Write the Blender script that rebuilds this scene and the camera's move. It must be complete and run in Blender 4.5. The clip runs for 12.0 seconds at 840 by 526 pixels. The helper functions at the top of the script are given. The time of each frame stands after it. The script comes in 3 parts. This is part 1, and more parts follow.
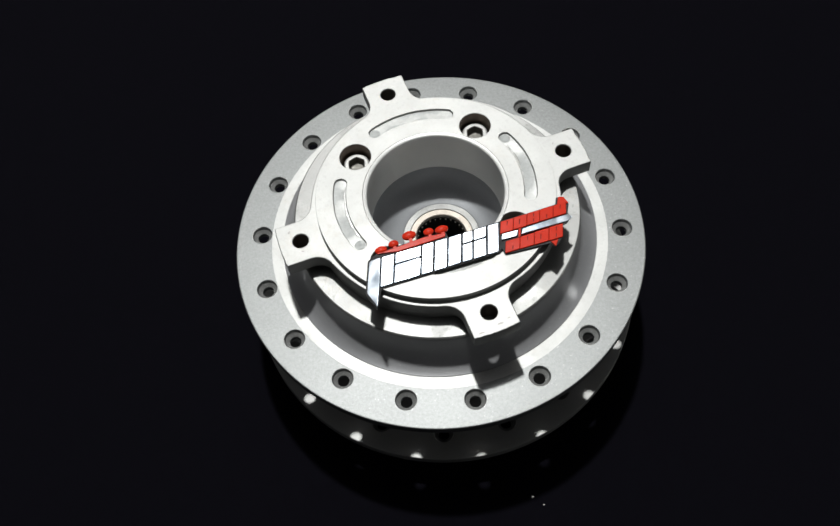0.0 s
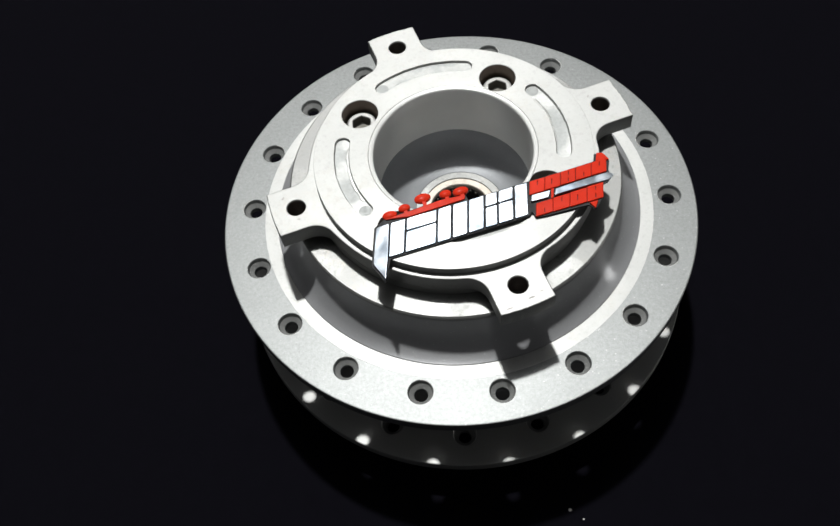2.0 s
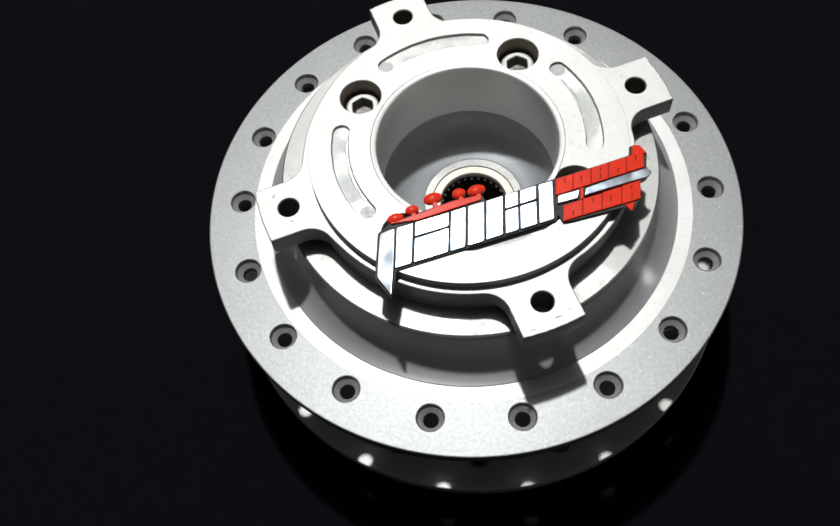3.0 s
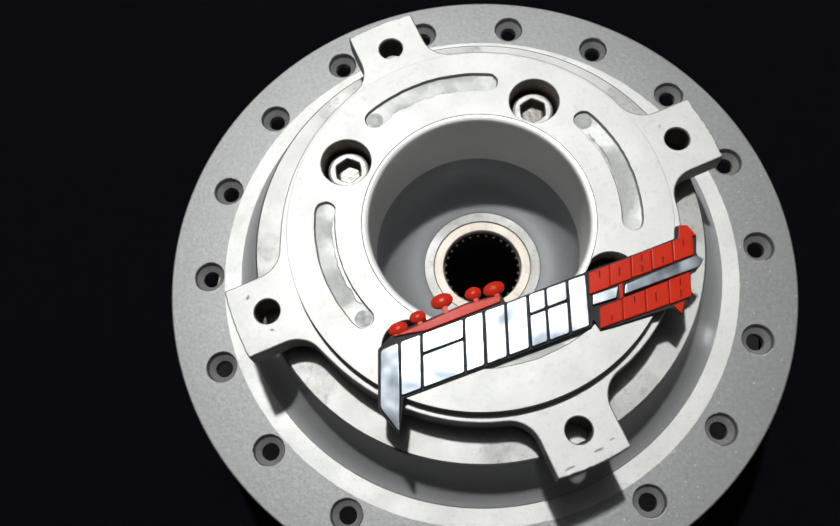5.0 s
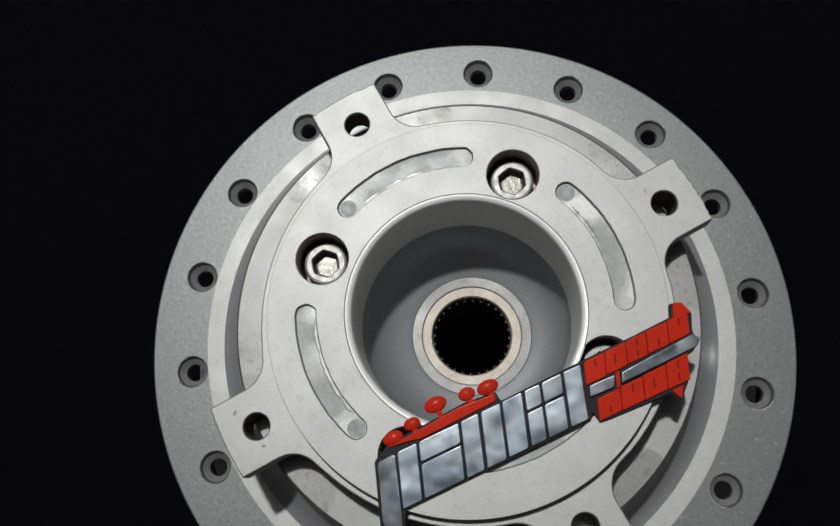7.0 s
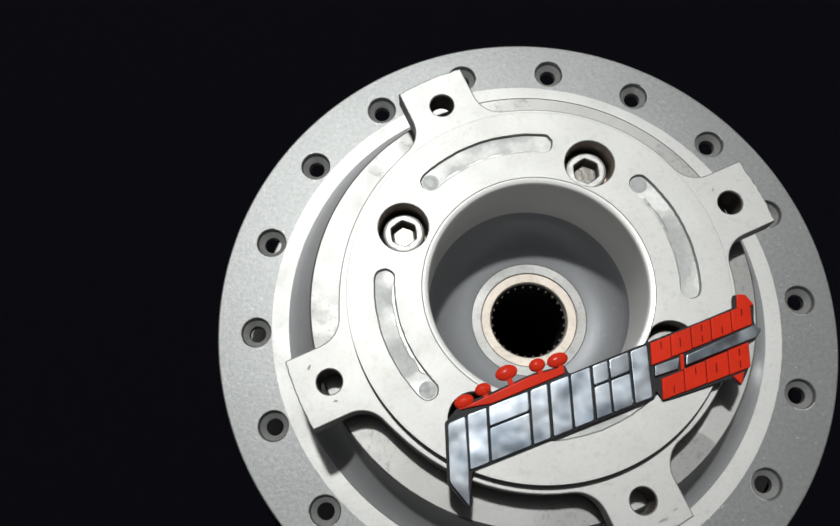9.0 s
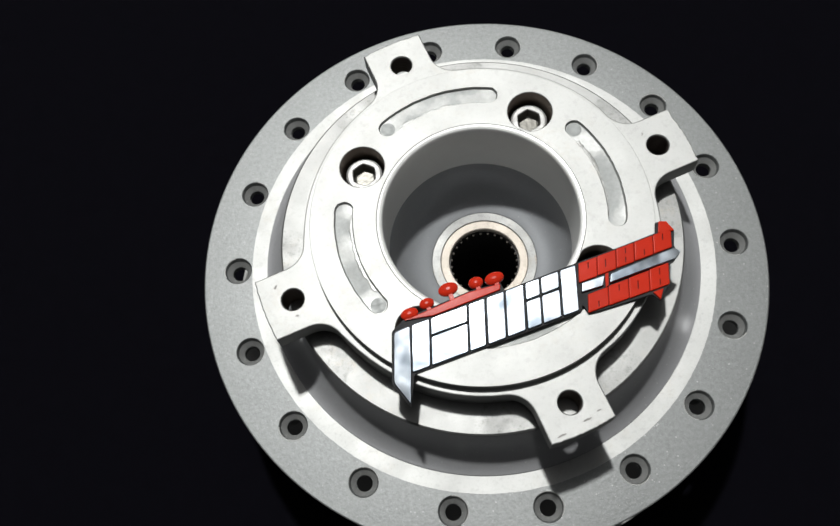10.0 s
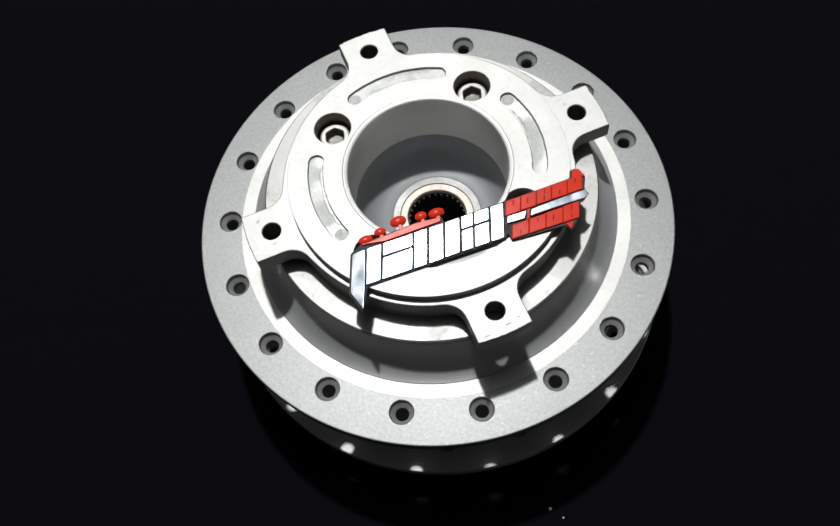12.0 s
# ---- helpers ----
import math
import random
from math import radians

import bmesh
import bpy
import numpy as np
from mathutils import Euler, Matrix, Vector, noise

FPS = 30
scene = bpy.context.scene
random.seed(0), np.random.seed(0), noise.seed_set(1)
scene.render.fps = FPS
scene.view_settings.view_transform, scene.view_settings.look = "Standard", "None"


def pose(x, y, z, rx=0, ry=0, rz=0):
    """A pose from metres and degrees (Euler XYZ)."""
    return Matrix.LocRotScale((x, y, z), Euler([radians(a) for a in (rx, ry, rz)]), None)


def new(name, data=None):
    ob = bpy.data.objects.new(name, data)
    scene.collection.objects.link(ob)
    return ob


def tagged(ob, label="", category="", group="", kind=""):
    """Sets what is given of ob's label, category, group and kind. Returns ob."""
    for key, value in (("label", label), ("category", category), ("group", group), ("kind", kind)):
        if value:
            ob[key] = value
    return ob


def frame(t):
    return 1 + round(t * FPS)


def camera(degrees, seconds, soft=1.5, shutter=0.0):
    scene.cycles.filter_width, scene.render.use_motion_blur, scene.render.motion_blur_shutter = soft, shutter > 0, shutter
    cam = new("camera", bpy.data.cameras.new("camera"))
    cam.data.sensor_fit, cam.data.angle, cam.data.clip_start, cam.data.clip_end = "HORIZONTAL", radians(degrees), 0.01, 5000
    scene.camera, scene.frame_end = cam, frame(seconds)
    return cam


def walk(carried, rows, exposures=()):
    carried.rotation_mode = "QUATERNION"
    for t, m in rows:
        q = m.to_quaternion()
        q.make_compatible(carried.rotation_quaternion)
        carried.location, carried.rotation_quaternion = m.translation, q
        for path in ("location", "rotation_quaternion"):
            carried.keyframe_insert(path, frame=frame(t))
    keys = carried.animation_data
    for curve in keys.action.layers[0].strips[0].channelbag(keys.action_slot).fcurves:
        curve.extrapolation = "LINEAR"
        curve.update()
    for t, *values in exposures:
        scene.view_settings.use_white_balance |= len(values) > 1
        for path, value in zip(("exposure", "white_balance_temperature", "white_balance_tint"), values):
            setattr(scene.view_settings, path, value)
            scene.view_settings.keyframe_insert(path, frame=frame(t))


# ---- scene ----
cam = camera(52.00, 12.0)
# seconds, eye x, y, z, yaw, pitch, roll
PATH = [
    (0.0, 0.0006, -0.1826, 0.3475, 3.20, -60.43, -6.53),
    (0.5, 0.0000, -0.1824, 0.3441, 3.09, -60.02, -6.51),
    (1.0, -0.0032, -0.1862, 0.3299, 3.21, -58.86, -6.72),
    (1.5, -0.0049, -0.1837, 0.3146, 3.70, -57.62, -7.28),
    (2.0, -0.0024, -0.1776, 0.2965, 4.54, -58.01, -8.15),
    (2.5, -0.0006, -0.1641, 0.2848, 5.65, -59.66, -9.13),
    (3.0, -0.0049, -0.1438, 0.2785, 5.83, -61.98, -9.24),
    (3.2, -0.0058, -0.1341, 0.2765, 6.29, -62.85, -9.74),
    (4.8, -0.0126, -0.0836, 0.2659, 3.76, -69.63, -8.74),
    (5.0, -0.0116, -0.0768, 0.2654, 3.28, -70.01, -9.05),
    (5.5, -0.0105, -0.0641, 0.2636, 2.25, -71.26, -10.04),
    (6.0, -0.0086, -0.0550, 0.2626, 2.58, -72.81, -11.71),
    (6.5, -0.0066, -0.0456, 0.2645, 2.86, -74.28, -13.00),
    (7.0, -0.0062, -0.0357, 0.2699, 3.15, -75.57, -14.04),
    (7.2, -0.0065, -0.0312, 0.2721, 3.01, -76.35, -13.84),
    (8.8, -0.0353, -0.0417, 0.2709, -8.25, -74.23, 1.51),
    (9.0, -0.0335, -0.0491, 0.2745, -5.35, -73.28, -1.09),
    (9.5, -0.0221, -0.0688, 0.2844, 0.51, -71.01, -6.73),
    (10.0, -0.0123, -0.0894, 0.2873, 4.05, -69.28, -9.98),
    (10.5, -0.0030, -0.1088, 0.2905, 4.44, -67.51, -9.81),
    (11.0, 0.0047, -0.1303, 0.3003, 3.48, -65.77, -8.59),
    (11.5, 0.0063, -0.1446, 0.3100, 3.47, -64.28, -8.73),
    (12.0, 0.0041, -0.1468, 0.3135, 4.93, -64.17, -10.03),
]
EXPOSURES = [(0.0, 0.05), (1.5, 0.15), (2.5, 0.4), (3.2, 0.3), (5.0, -0.12), (5.5, -0.25), (6.0, -0.4), (6.5, -0.73), (6.8, -0.73), (7.2, -0.5), (8.8, -0.06), (9.5, -0.12), (10.5, -0.1), (12.0, 0.12)]
walk(cam, [(t, pose(x, y, z, 90 + pitch, 0, yaw) @ pose(0, 0, 0, 0, 0, roll)) for t, x, y, z, yaw, pitch, roll in PATH], EXPOSURES)

# ---- light: a bare bulb under the ceiling, beyond the hub ----
world = bpy.data.worlds.new("room_air")
scene.world = world
world.use_nodes = True
world.node_tree.nodes["Background"].inputs[0].default_value = (0.05, 0.05, 0.055, 1)
world.node_tree.nodes["Background"].inputs[1].default_value = 0.1
bulb = bpy.data.lights.new("bulb", "POINT")
bulb.energy = 120
bulb.shadow_soft_size = 0.04
bulb.color = (0.99, 0.99, 0.97)
bulb_ob = new("bulb", bulb)
bulb_ob.location = (-0.08, 0.60, 1.80)
# an unseen, much weaker low light to the east, added for a glint on the flared side
glint_lamp = bpy.data.lights.new("glint_lamp", "POINT")
glint_lamp.energy = 2.5
glint_lamp.shadow_soft_size = 0.03
glint_lamp.color = (1.0, 0.99, 0.97)
glint_lamp_ob = new("glint_lamp", glint_lamp)
glint_lamp_ob.location = (1.225, -0.175, 0.2)

MM = 0.001
HZ = 50.0          # height of the upper flange's face over the table, mm


# ---- materials ----
def nodes_of(name):
    m = bpy.data.materials.new(name)
    m.use_nodes = True
    nt = m.node_tree
    return m, nt, nt.nodes["Principled BSDF"]


def tex(nt, scale, detail=4.0, rough=0.6):
    co = nt.nodes.new("ShaderNodeTexCoord")
    n = nt.nodes.new("ShaderNodeTexNoise")
    n.inputs["Scale"].default_value = scale
    n.inputs["Detail"].default_value = detail
    n.inputs["Roughness"].default_value = rough
    nt.links.new(co.outputs["Object"], n.inputs["Vector"])
    return n


def ramp(nt, src, stops):
    r = nt.nodes.new("ShaderNodeValToRGB")
    el = r.color_ramp.elements
    while len(el) < len(stops):
        el.new(0.5)
    for e, (p, c) in zip(el, stops):
        e.position = p
        e.color = (*c, 1) if len(c) == 3 else c
    nt.links.new(src, r.inputs["Fac"])
    return r


def grey(v):
    return (v, v, v)


def bump(nt, bsdf, pairs):
    """pairs: (height output, strength, distance in metres), chained."""
    last = None
    for out, strength, dist in pairs:
        b = nt.nodes.new("ShaderNodeBump")
        b.inputs["Strength"].default_value = strength
        b.inputs["Distance"].default_value = dist
        nt.links.new(out, b.inputs["Height"])
        if last:
            nt.links.new(last.outputs["Normal"], b.inputs["Normal"])
        last = b
    nt.links.new(last.outputs["Normal"], bsdf.inputs["Normal"])


def mix(nt, fac, a, b, kind="MIX"):
    m = nt.nodes.new("ShaderNodeMix")
    m.data_type, m.blend_type = "RGBA", kind
    for sock, v in ((m.inputs[0], fac), (m.inputs[6], a), (m.inputs[7], b)):
        if isinstance(v, bpy.types.NodeSocket):
            nt.links.new(v, sock)
        else:
            sock.default_value = v if isinstance(v, float) else (*v, 1)
    return m.outputs[2]


def tool_marks(nt, bsdf, amount):
    """Concentric tool marks, which spread the glare outwards from the axis."""
    way = nt.nodes.new("ShaderNodeTangent")
    way.direction_type, way.axis = "RADIAL", "Z"
    nt.links.new(way.outputs[0], bsdf.inputs["Tangent"])
    bsdf.inputs["Anisotropic"].default_value = amount
    bsdf.inputs["Anisotropic Rotation"].default_value = 0.25


def powder_coat(name, base=(0.24, 0.25, 0.249), rough=0.47, metal=0.52, grain=0.21, turned=0.0):
    m, nt, b = nodes_of(name)
    if turned:
        tool_marks(nt, b, turned)
    wide = ramp(nt, tex(nt, 45, 5).outputs["Fac"], [(0.3, tuple(c * 0.95 for c in base)), (0.7, tuple(c * 1.04 for c in base))])
    v = nt.nodes.new("ShaderNodeTexVoronoi")
    v.inputs["Scale"].default_value = 1150
    co = nt.nodes.new("ShaderNodeTexCoord")
    nt.links.new(co.outputs["Object"], v.inputs["Vector"])
    fleck = ramp(nt, v.outputs["Distance"], [(0.0, grey(1)), (0.13, grey(1)), (0.2, grey(0))])
    few = ramp(nt, v.outputs["Color"], [(0.62, grey(0)), (0.8, grey(0.85))])
    f = mix(nt, 1.0, fleck.outputs[0], few.outputs[0], "MULTIPLY")
    pitted = ramp(nt, tex(nt, 900, 3, 0.85).outputs["Fac"], [(0.3, grey(1 - grain)), (0.7, grey(1 + grain * 0.5))])
    tone = mix(nt, 1.0, wide.outputs[0], pitted.outputs[0], "MULTIPLY")
    # pale dust, plus the coat's glints painted as pale dots, thickest towards one side
    side = nt.nodes.new("ShaderNodeVectorMath")
    side.operation = "DOT_PRODUCT"
    side.inputs[1].default_value = (0.8, -0.6, 0.0)
    nt.links.new(co.outputs["Object"], side.inputs[0])
    speck_side = nt.nodes.new("ShaderNodeMapRange")
    for k, w in enumerate((-0.03, 0.06, 0.12, 1.0)):
        speck_side.inputs[k + 1].default_value = w
    nt.links.new(side.outputs["Value"], speck_side.inputs[0])
    dust = speck_side.outputs[0]
    for scale, size, few in ((300, 0.1, 0.66), (560, 0.16, 0.5)):
        d = nt.nodes.new("ShaderNodeTexVoronoi")
        d.inputs["Scale"].default_value = scale
        nt.links.new(co.outputs["Object"], d.inputs["Vector"])
        dust_glint = ramp(nt, d.outputs["Distance"], [(size * 0.5, grey(1)), (size, grey(0))])
        rare = ramp(nt, d.outputs["Color"], [(few, grey(0)), (few + 0.08, grey(0.33))])
        one = mix(nt, 1.0, dust_glint.outputs[0], rare.outputs[0], "MULTIPLY")
        dust_glint_sum = one if scale == 300 else mix(nt, 1.0, dust_glint_sum, one, "ADD")
    dust = mix(nt, 1.0, dust_glint_sum, dust, "MULTIPLY")
    nt.links.new(mix(nt, dust, mix(nt, f, tone, (0.33, 0.34, 0.335)), (0.75, 0.75, 0.74)), b.inputs["Base Color"])
    # metal flakes in the paint: mirror-like, seen only near the glare
    nt.links.new(mix(nt, f, grey(rough), grey(0.38)), b.inputs["Roughness"])
    nt.links.new(mix(nt, f, grey(metal), grey(1.0)), b.inputs["Metallic"])
    b.inputs["Specular IOR Level"].default_value = 0.5
    bump(nt, b, [(tex(nt, 1500, 2).outputs["Fac"], 0.22, 0.00006), (tex(nt, 750, 3, 0.6).outputs["Fac"], 0.85 * grain, 0.0002), (v.outputs["Distance"], 0.06, 0.0001)])
    return m


def machined(name, base=0.78, metal=0.55, rough=(0.36, 0.5), stain=0.25, hue=(1.0, 1.01, 0.99), turned=0.0, mottle=0.0, pits=0.7, relief=1.0):
    m, nt, b = nodes_of(name)
    if turned:
        tool_marks(nt, b, turned)
    wide = ramp(nt, tex(nt, 60, 6, 0.65).outputs["Fac"], [(0.3, tuple(base * 0.95 * h for h in hue)), (0.65, tuple(base * h for h in hue))])
    spots = ramp(nt, tex(nt, 330, 5, 0.7).outputs["Fac"], [(0.5, grey(0)), (0.64, grey(stain))])
    patch = ramp(nt, tex(nt, 38, 3).outputs["Fac"], [(0.44, grey(0)), (0.62, grey(1))])
    f = mix(nt, 1.0, spots.outputs[0], patch.outputs[0], "MULTIPLY")
    worn = mix(nt, f, wide.outputs[0], (0.34, 0.29, 0.22))
    co = nt.nodes.new("ShaderNodeTexCoord")
    v = nt.nodes.new("ShaderNodeTexVoronoi")
    v.inputs["Scale"].default_value = 420
    nt.links.new(co.outputs["Object"], v.inputs["Vector"])
    pit = ramp(nt, v.outputs["Distance"], [(0.07, grey(1)), (0.14, grey(0))])
    few = ramp(nt, v.outputs["Color"], [(0.78, grey(0)), (0.82, grey(pits))])
    zone = ramp(nt, tex(nt, 55, 4).outputs["Fac"], [(0.5, grey(0.05)), (0.6, grey(1))])
    p = mix(nt, 1.0, mix(nt, 1.0, pit.outputs[0], few.outputs[0], "MULTIPLY"), zone.outputs[0], "MULTIPLY")
    skin = mix(nt, p, worn, (0.2, 0.17, 0.14))
    if mottle:
        # handled metal: fine pale and dull blotches
        fine = ramp(nt, tex(nt, 520, 6, 0.75).outputs["Fac"], [(0.34, grey(1 - mottle)), (0.5, grey(1.0)), (0.68, grey(1 - mottle * 0.6))])
        skin = mix(nt, 1.0, skin, fine.outputs[0], "MULTIPLY")
    nt.links.new(skin, b.inputs["Base Color"])
    b.inputs["Metallic"].default_value = metal
    r = ramp(nt, tex(nt, 110, 5).outputs["Fac"], [(0.3, grey(rough[0])), (0.7, grey(rough[1]))])
    nt.links.new(r.outputs[0], b.inputs["Roughness"])
    bump(nt, b, [(tex(nt, 900, 4).outputs["Fac"], 0.18 * relief, 0.00008), (tex(nt, 140, 3).outputs["Fac"], 0.1 * relief, 0.0002)])
    return m


def milled(name):
    """Floor of a milled slot: overlapping bright and dull cutter patches."""
    m, nt, b = nodes_of(name)
    co = nt.nodes.new("ShaderNodeTexCoord")
    warp = mix(nt, 0.003, co.outputs["Object"], tex(nt, 300, 3).outputs["Color"], "ADD")
    v = tex(nt, 95, 1.5, 0.4)
    nt.links.new(warp, v.inputs["Vector"])
    c = ramp(nt, v.outputs["Fac"], [(0.3, (0.44, 0.455, 0.45)), (0.47, (0.46, 0.475, 0.47)), (0.49, (0.51, 0.52, 0.51)), (0.59, (0.5, 0.51, 0.5)), (0.61, (0.55, 0.56, 0.55))])
    fine = ramp(nt, tex(nt, 700, 4, 0.7).outputs["Fac"], [(0.35, grey(0.88)), (0.65, grey(1.05))])
    nt.links.new(mix(nt, 1.0, c.outputs[0], fine.outputs[0], "MULTIPLY"), b.inputs["Base Color"])
    r = ramp(nt, v.outputs["Fac"], [(0.4, grey(0.68)), (0.62, grey(0.5))])
    nt.links.new(r.outputs[0], b.inputs["Roughness"])
    b.inputs["Metallic"].default_value = 0.5
    bump(nt, b, [(tex(nt, 600, 3).outputs["Fac"], 0.2, 0.0001)])
    return m


def plain(name, color, rough, metal=0.0, grain=500, wobble=0.1, spec=0.5):
    m, nt, b = nodes_of(name)
    c = ramp(nt, tex(nt, grain * 0.3, 4).outputs["Fac"], [(0.3, tuple(v * 0.82 for v in color)), (0.7, color)])
    nt.links.new(c.outputs[0], b.inputs["Base Color"])
    r = ramp(nt, tex(nt, grain, 3).outputs["Fac"], [(0.3, grey(rough * 0.85)), (0.7, grey(min(1, rough * 1.2)))])
    nt.links.new(r.outputs[0], b.inputs["Roughness"])
    b.inputs["Metallic"].default_value = metal
    b.inputs["Specular IOR Level"].default_value = spec
    if wobble:
        bump(nt, b, [(tex(nt, grain, 3).outputs["Fac"], wobble, 0.0002)])
    return m


COAT = powder_coat("grey_powder_coat")
SATIN = powder_coat("satin_grey_coat", (0.35, 0.355, 0.368), 0.28, 0.35, 0.03, 0.97)
BOWL = powder_coat("blue_grey_coat", (0.29, 0.302, 0.318), 0.37, 0.32, 0.04, 0.6)
ALU = machined("machined_aluminium", 0.43, 0.8, (0.52, 0.56), 0.16, turned=0.25, mottle=0.12, pits=0.3)
ALU_RING = machined("turned_aluminium", 0.44, 0.65, (0.47, 0.56), 0.15, turned=0.4, mottle=0.14, pits=0.2)
ALU_SHOULDER = machined("dull_turned_aluminium", 0.29, 0.82, (0.46, 0.52), 0.15, turned=0.4, mottle=0.1, pits=0.2)
ALU_FOOT = machined("dull_cast_aluminium", 0.38, 0.4, (0.45, 0.55), 0.2)
ALU_CUT = machined("cutter_marked_aluminium", 0.29, 0.82, (0.4, 0.56), 0.2, mottle=0.35)
ALU_SLOT = milled("milled_slot_floor")
ALU_BORE = machined("bored_aluminium", 0.9, 0.22, (0.3, 0.34), 0.0, turned=0.7, pits=0.0, relief=0.0)
SINK = plain("drilled_aluminium", (0.27, 0.275, 0.27), 0.5, 0.3, 600, 0.2)
STEEL = plain("zinc_steel", (0.42, 0.42, 0.41), 0.5, 0.7, 600, 0.2)
SLEEVE = machined("steel_sleeve", 0.36, 0.45, (0.45, 0.6), 0.8, mottle=0.3)
BRONZE = machined("bronze_race", 0.52, 0.35, (0.48, 0.56), 0.9, (1.05, 0.95, 0.83), mottle=0.22)
ROLLER = plain("roller_steel", (0.035, 0.03, 0.022), 0.6, 0.4, 600, 0.0)
BARE = plain("bare_metal_edge", (0.8, 0.8, 0.78), 0.4, 0.3, 600, 0.2)
# near-black colour that stands in for the shade deep in the bearing hole
BORE_SHADE = plain("bore_shade_black", (0.02, 0.02, 0.02), 0.5, 0.0, 300, 0.1)
def silver():
    m, nt, b = nodes_of("silver_emblem_plate")
    # slate and pale blotches paint patchy reflections into the base colour
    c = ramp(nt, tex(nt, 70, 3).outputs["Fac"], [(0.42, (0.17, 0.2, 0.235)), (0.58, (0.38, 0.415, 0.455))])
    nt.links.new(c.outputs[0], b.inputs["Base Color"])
    b.inputs["Metallic"].default_value = 1.0
    r = ramp(nt, tex(nt, 130, 2).outputs["Fac"], [(0.35, grey(0.28)), (0.65, grey(0.42))])
    nt.links.new(r.outputs[0], b.inputs["Roughness"])
    bump(nt, b, [(tex(nt, 150, 1.0, 0.4).outputs["Fac"], 0.3, 0.001), (tex(nt, 900, 3).outputs["Fac"], 0.1, 0.00005)])
    return m


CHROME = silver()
# darkened screw steel: the shade inside the hex recess is put into its colour
SOCKET_SHADE = plain("socket_shade", (0.17, 0.165, 0.148), 0.34, 0.6, 700, 0.5)
RED = plain("red_enamel", (0.68, 0.035, 0.014), 0.22, 0.0, 260, 0.12, 0.12)
BLACK = plain("black_acrylic", (0.024, 0.024, 0.026), 0.5, 0.0, 400, 0.05, 0.15)
TABLE = plain("black_felt_board", (0.0036, 0.0034, 0.0054), 0.9, 0.0, 700, 0.2, 0.02)
WALL = plain("room_paint", (0.1, 0.1, 0.102), 0.9, 0.0, 3, 0.0, 0.1)
DUST = plain("pale_dust", (0.7, 0.68, 0.64), 0.9, 0.0, 900, 0.0)


# ---- mesh helpers ----
def finish(name, bm, material, angle=24):
    bmesh.ops.recalc_face_normals(bm, faces=bm.faces)
    for f in bm.faces:
        f.smooth = abs(f.normal.z) < 0.999
    for e in bm.edges:
        if len(e.link_faces) == 2 and e.calc_face_angle(0) > radians(angle):
            e.smooth = False
    me = bpy.data.meshes.new(name)
    bm.to_mesh(me)
    bm.free()
    me.materials.append(material)
    return me


def part(name, bm, material, parent, label=""):
    ob = new(name, finish(name, bm, material))
    ob.parent = parent
    if label:
        ob["label"] = label
    return ob


def lathe(profile, seg=144, closed=True, cx=0.0, cy=0.0):
    """A ring turned from (radius, height) in mm; closed joins the last point to the first."""
    bm = bmesh.new()
    rings = []
    for r, z in profile:
        rings.append([bm.verts.new(((cx + r * math.cos(2 * math.pi * i / seg)) * MM, (cy + r * math.sin(2 * math.pi * i / seg)) * MM, (z + HZ) * MM)) for i in range(seg)])
    pairs = list(zip(rings, rings[1:])) + ([(rings[-1], rings[0])] if closed else [])
    for a, b in pairs:
        for i in range(seg):
            j = (i + 1) % seg
            bm.faces.new((a[i], a[j], b[j], b[i]))
    return bm


def circle(cx, cy, r, n=24):
    return [(cx + r * math.cos(2 * math.pi * i / n), cy + r * math.sin(2 * math.pi * i / n)) for i in range(n)]


def inset(pts, d):
    """The closed loop moved inwards by d (counter-clockwise loop)."""
    out = []
    n = len(pts)
    for i in range(n):
        a, b, c = Vector(pts[i - 1]), Vector(pts[i]), Vector(pts[(i + 1) % n])
        u, v = (b - a).normalized(), (c - b).normalized()
        n1, n2 = Vector((-u.y, u.x)), Vector((-v.y, v.x))
        m = (n1 + n2)
        m = m.normalized() if m.length > 1e-6 else n1
        k = max(0.35, m.dot(n1))
        out.append(tuple(b + m * (d / k)))
    return out


def ring_verts(bm, pts, z):
    return [bm.verts.new((x * MM, y * MM, (z + HZ) * MM)) for x, y in pts]


def bridge(bm, a, b):
    n = len(a)
    for i in range(n):
        j = (i + 1) % n
        bm.faces.new((a[i], a[j], b[j], b[i]))


def loop_edges(bm, vs):
    out = []
    for i in range(len(vs)):
        a, b = vs[i], vs[(i + 1) % len(vs)]
        out.append(bm.edges.get((a, b)) or bm.edges.new((a, b)))
    return out


def cut_plate(bm, outer, holes):
    """A flat body. outer: (loop, [(inset, height) from top to bottom]); holes: (loop, [(growth, height) from top down], through)."""
    loop, steps = outer
    rings = [ring_verts(bm, inset(loop, d) if d else loop, z) for d, z in steps]
    for a, b in zip(rings, rings[1:]):
        bridge(bm, a, b)
    top, bottom = [rings[0]], [rings[-1]]
    for hl, hsteps, open_through in holes:
        hr = [ring_verts(bm, inset(hl, -g) if g else hl, z) for g, z in hsteps]
        for a, b in zip(hr, hr[1:]):
            bridge(bm, a, b)
        top.append(hr[0])
        if open_through:
            bottom.append(hr[-1])
        elif len(hl) == 24:
            # a drilled point closes the socket
            tip = bm.verts.new(sum((w.co for w in hr[-1]), Vector()) / 24 - Vector((0, 0, 0.0009)))
            for i in range(24):
                bm.faces.new((hr[-1][i], hr[-1][(i + 1) % 24], tip)).material_index = 1
        else:
            bm.faces.new(hr[-1]).material_index = 1
    for level in (top, bottom):
        edges = [e for vs in level for e in loop_edges(bm, vs)]
        bmesh.ops.triangle_fill(bm, use_beauty=True, use_dissolve=False, edges=edges)
    return bm


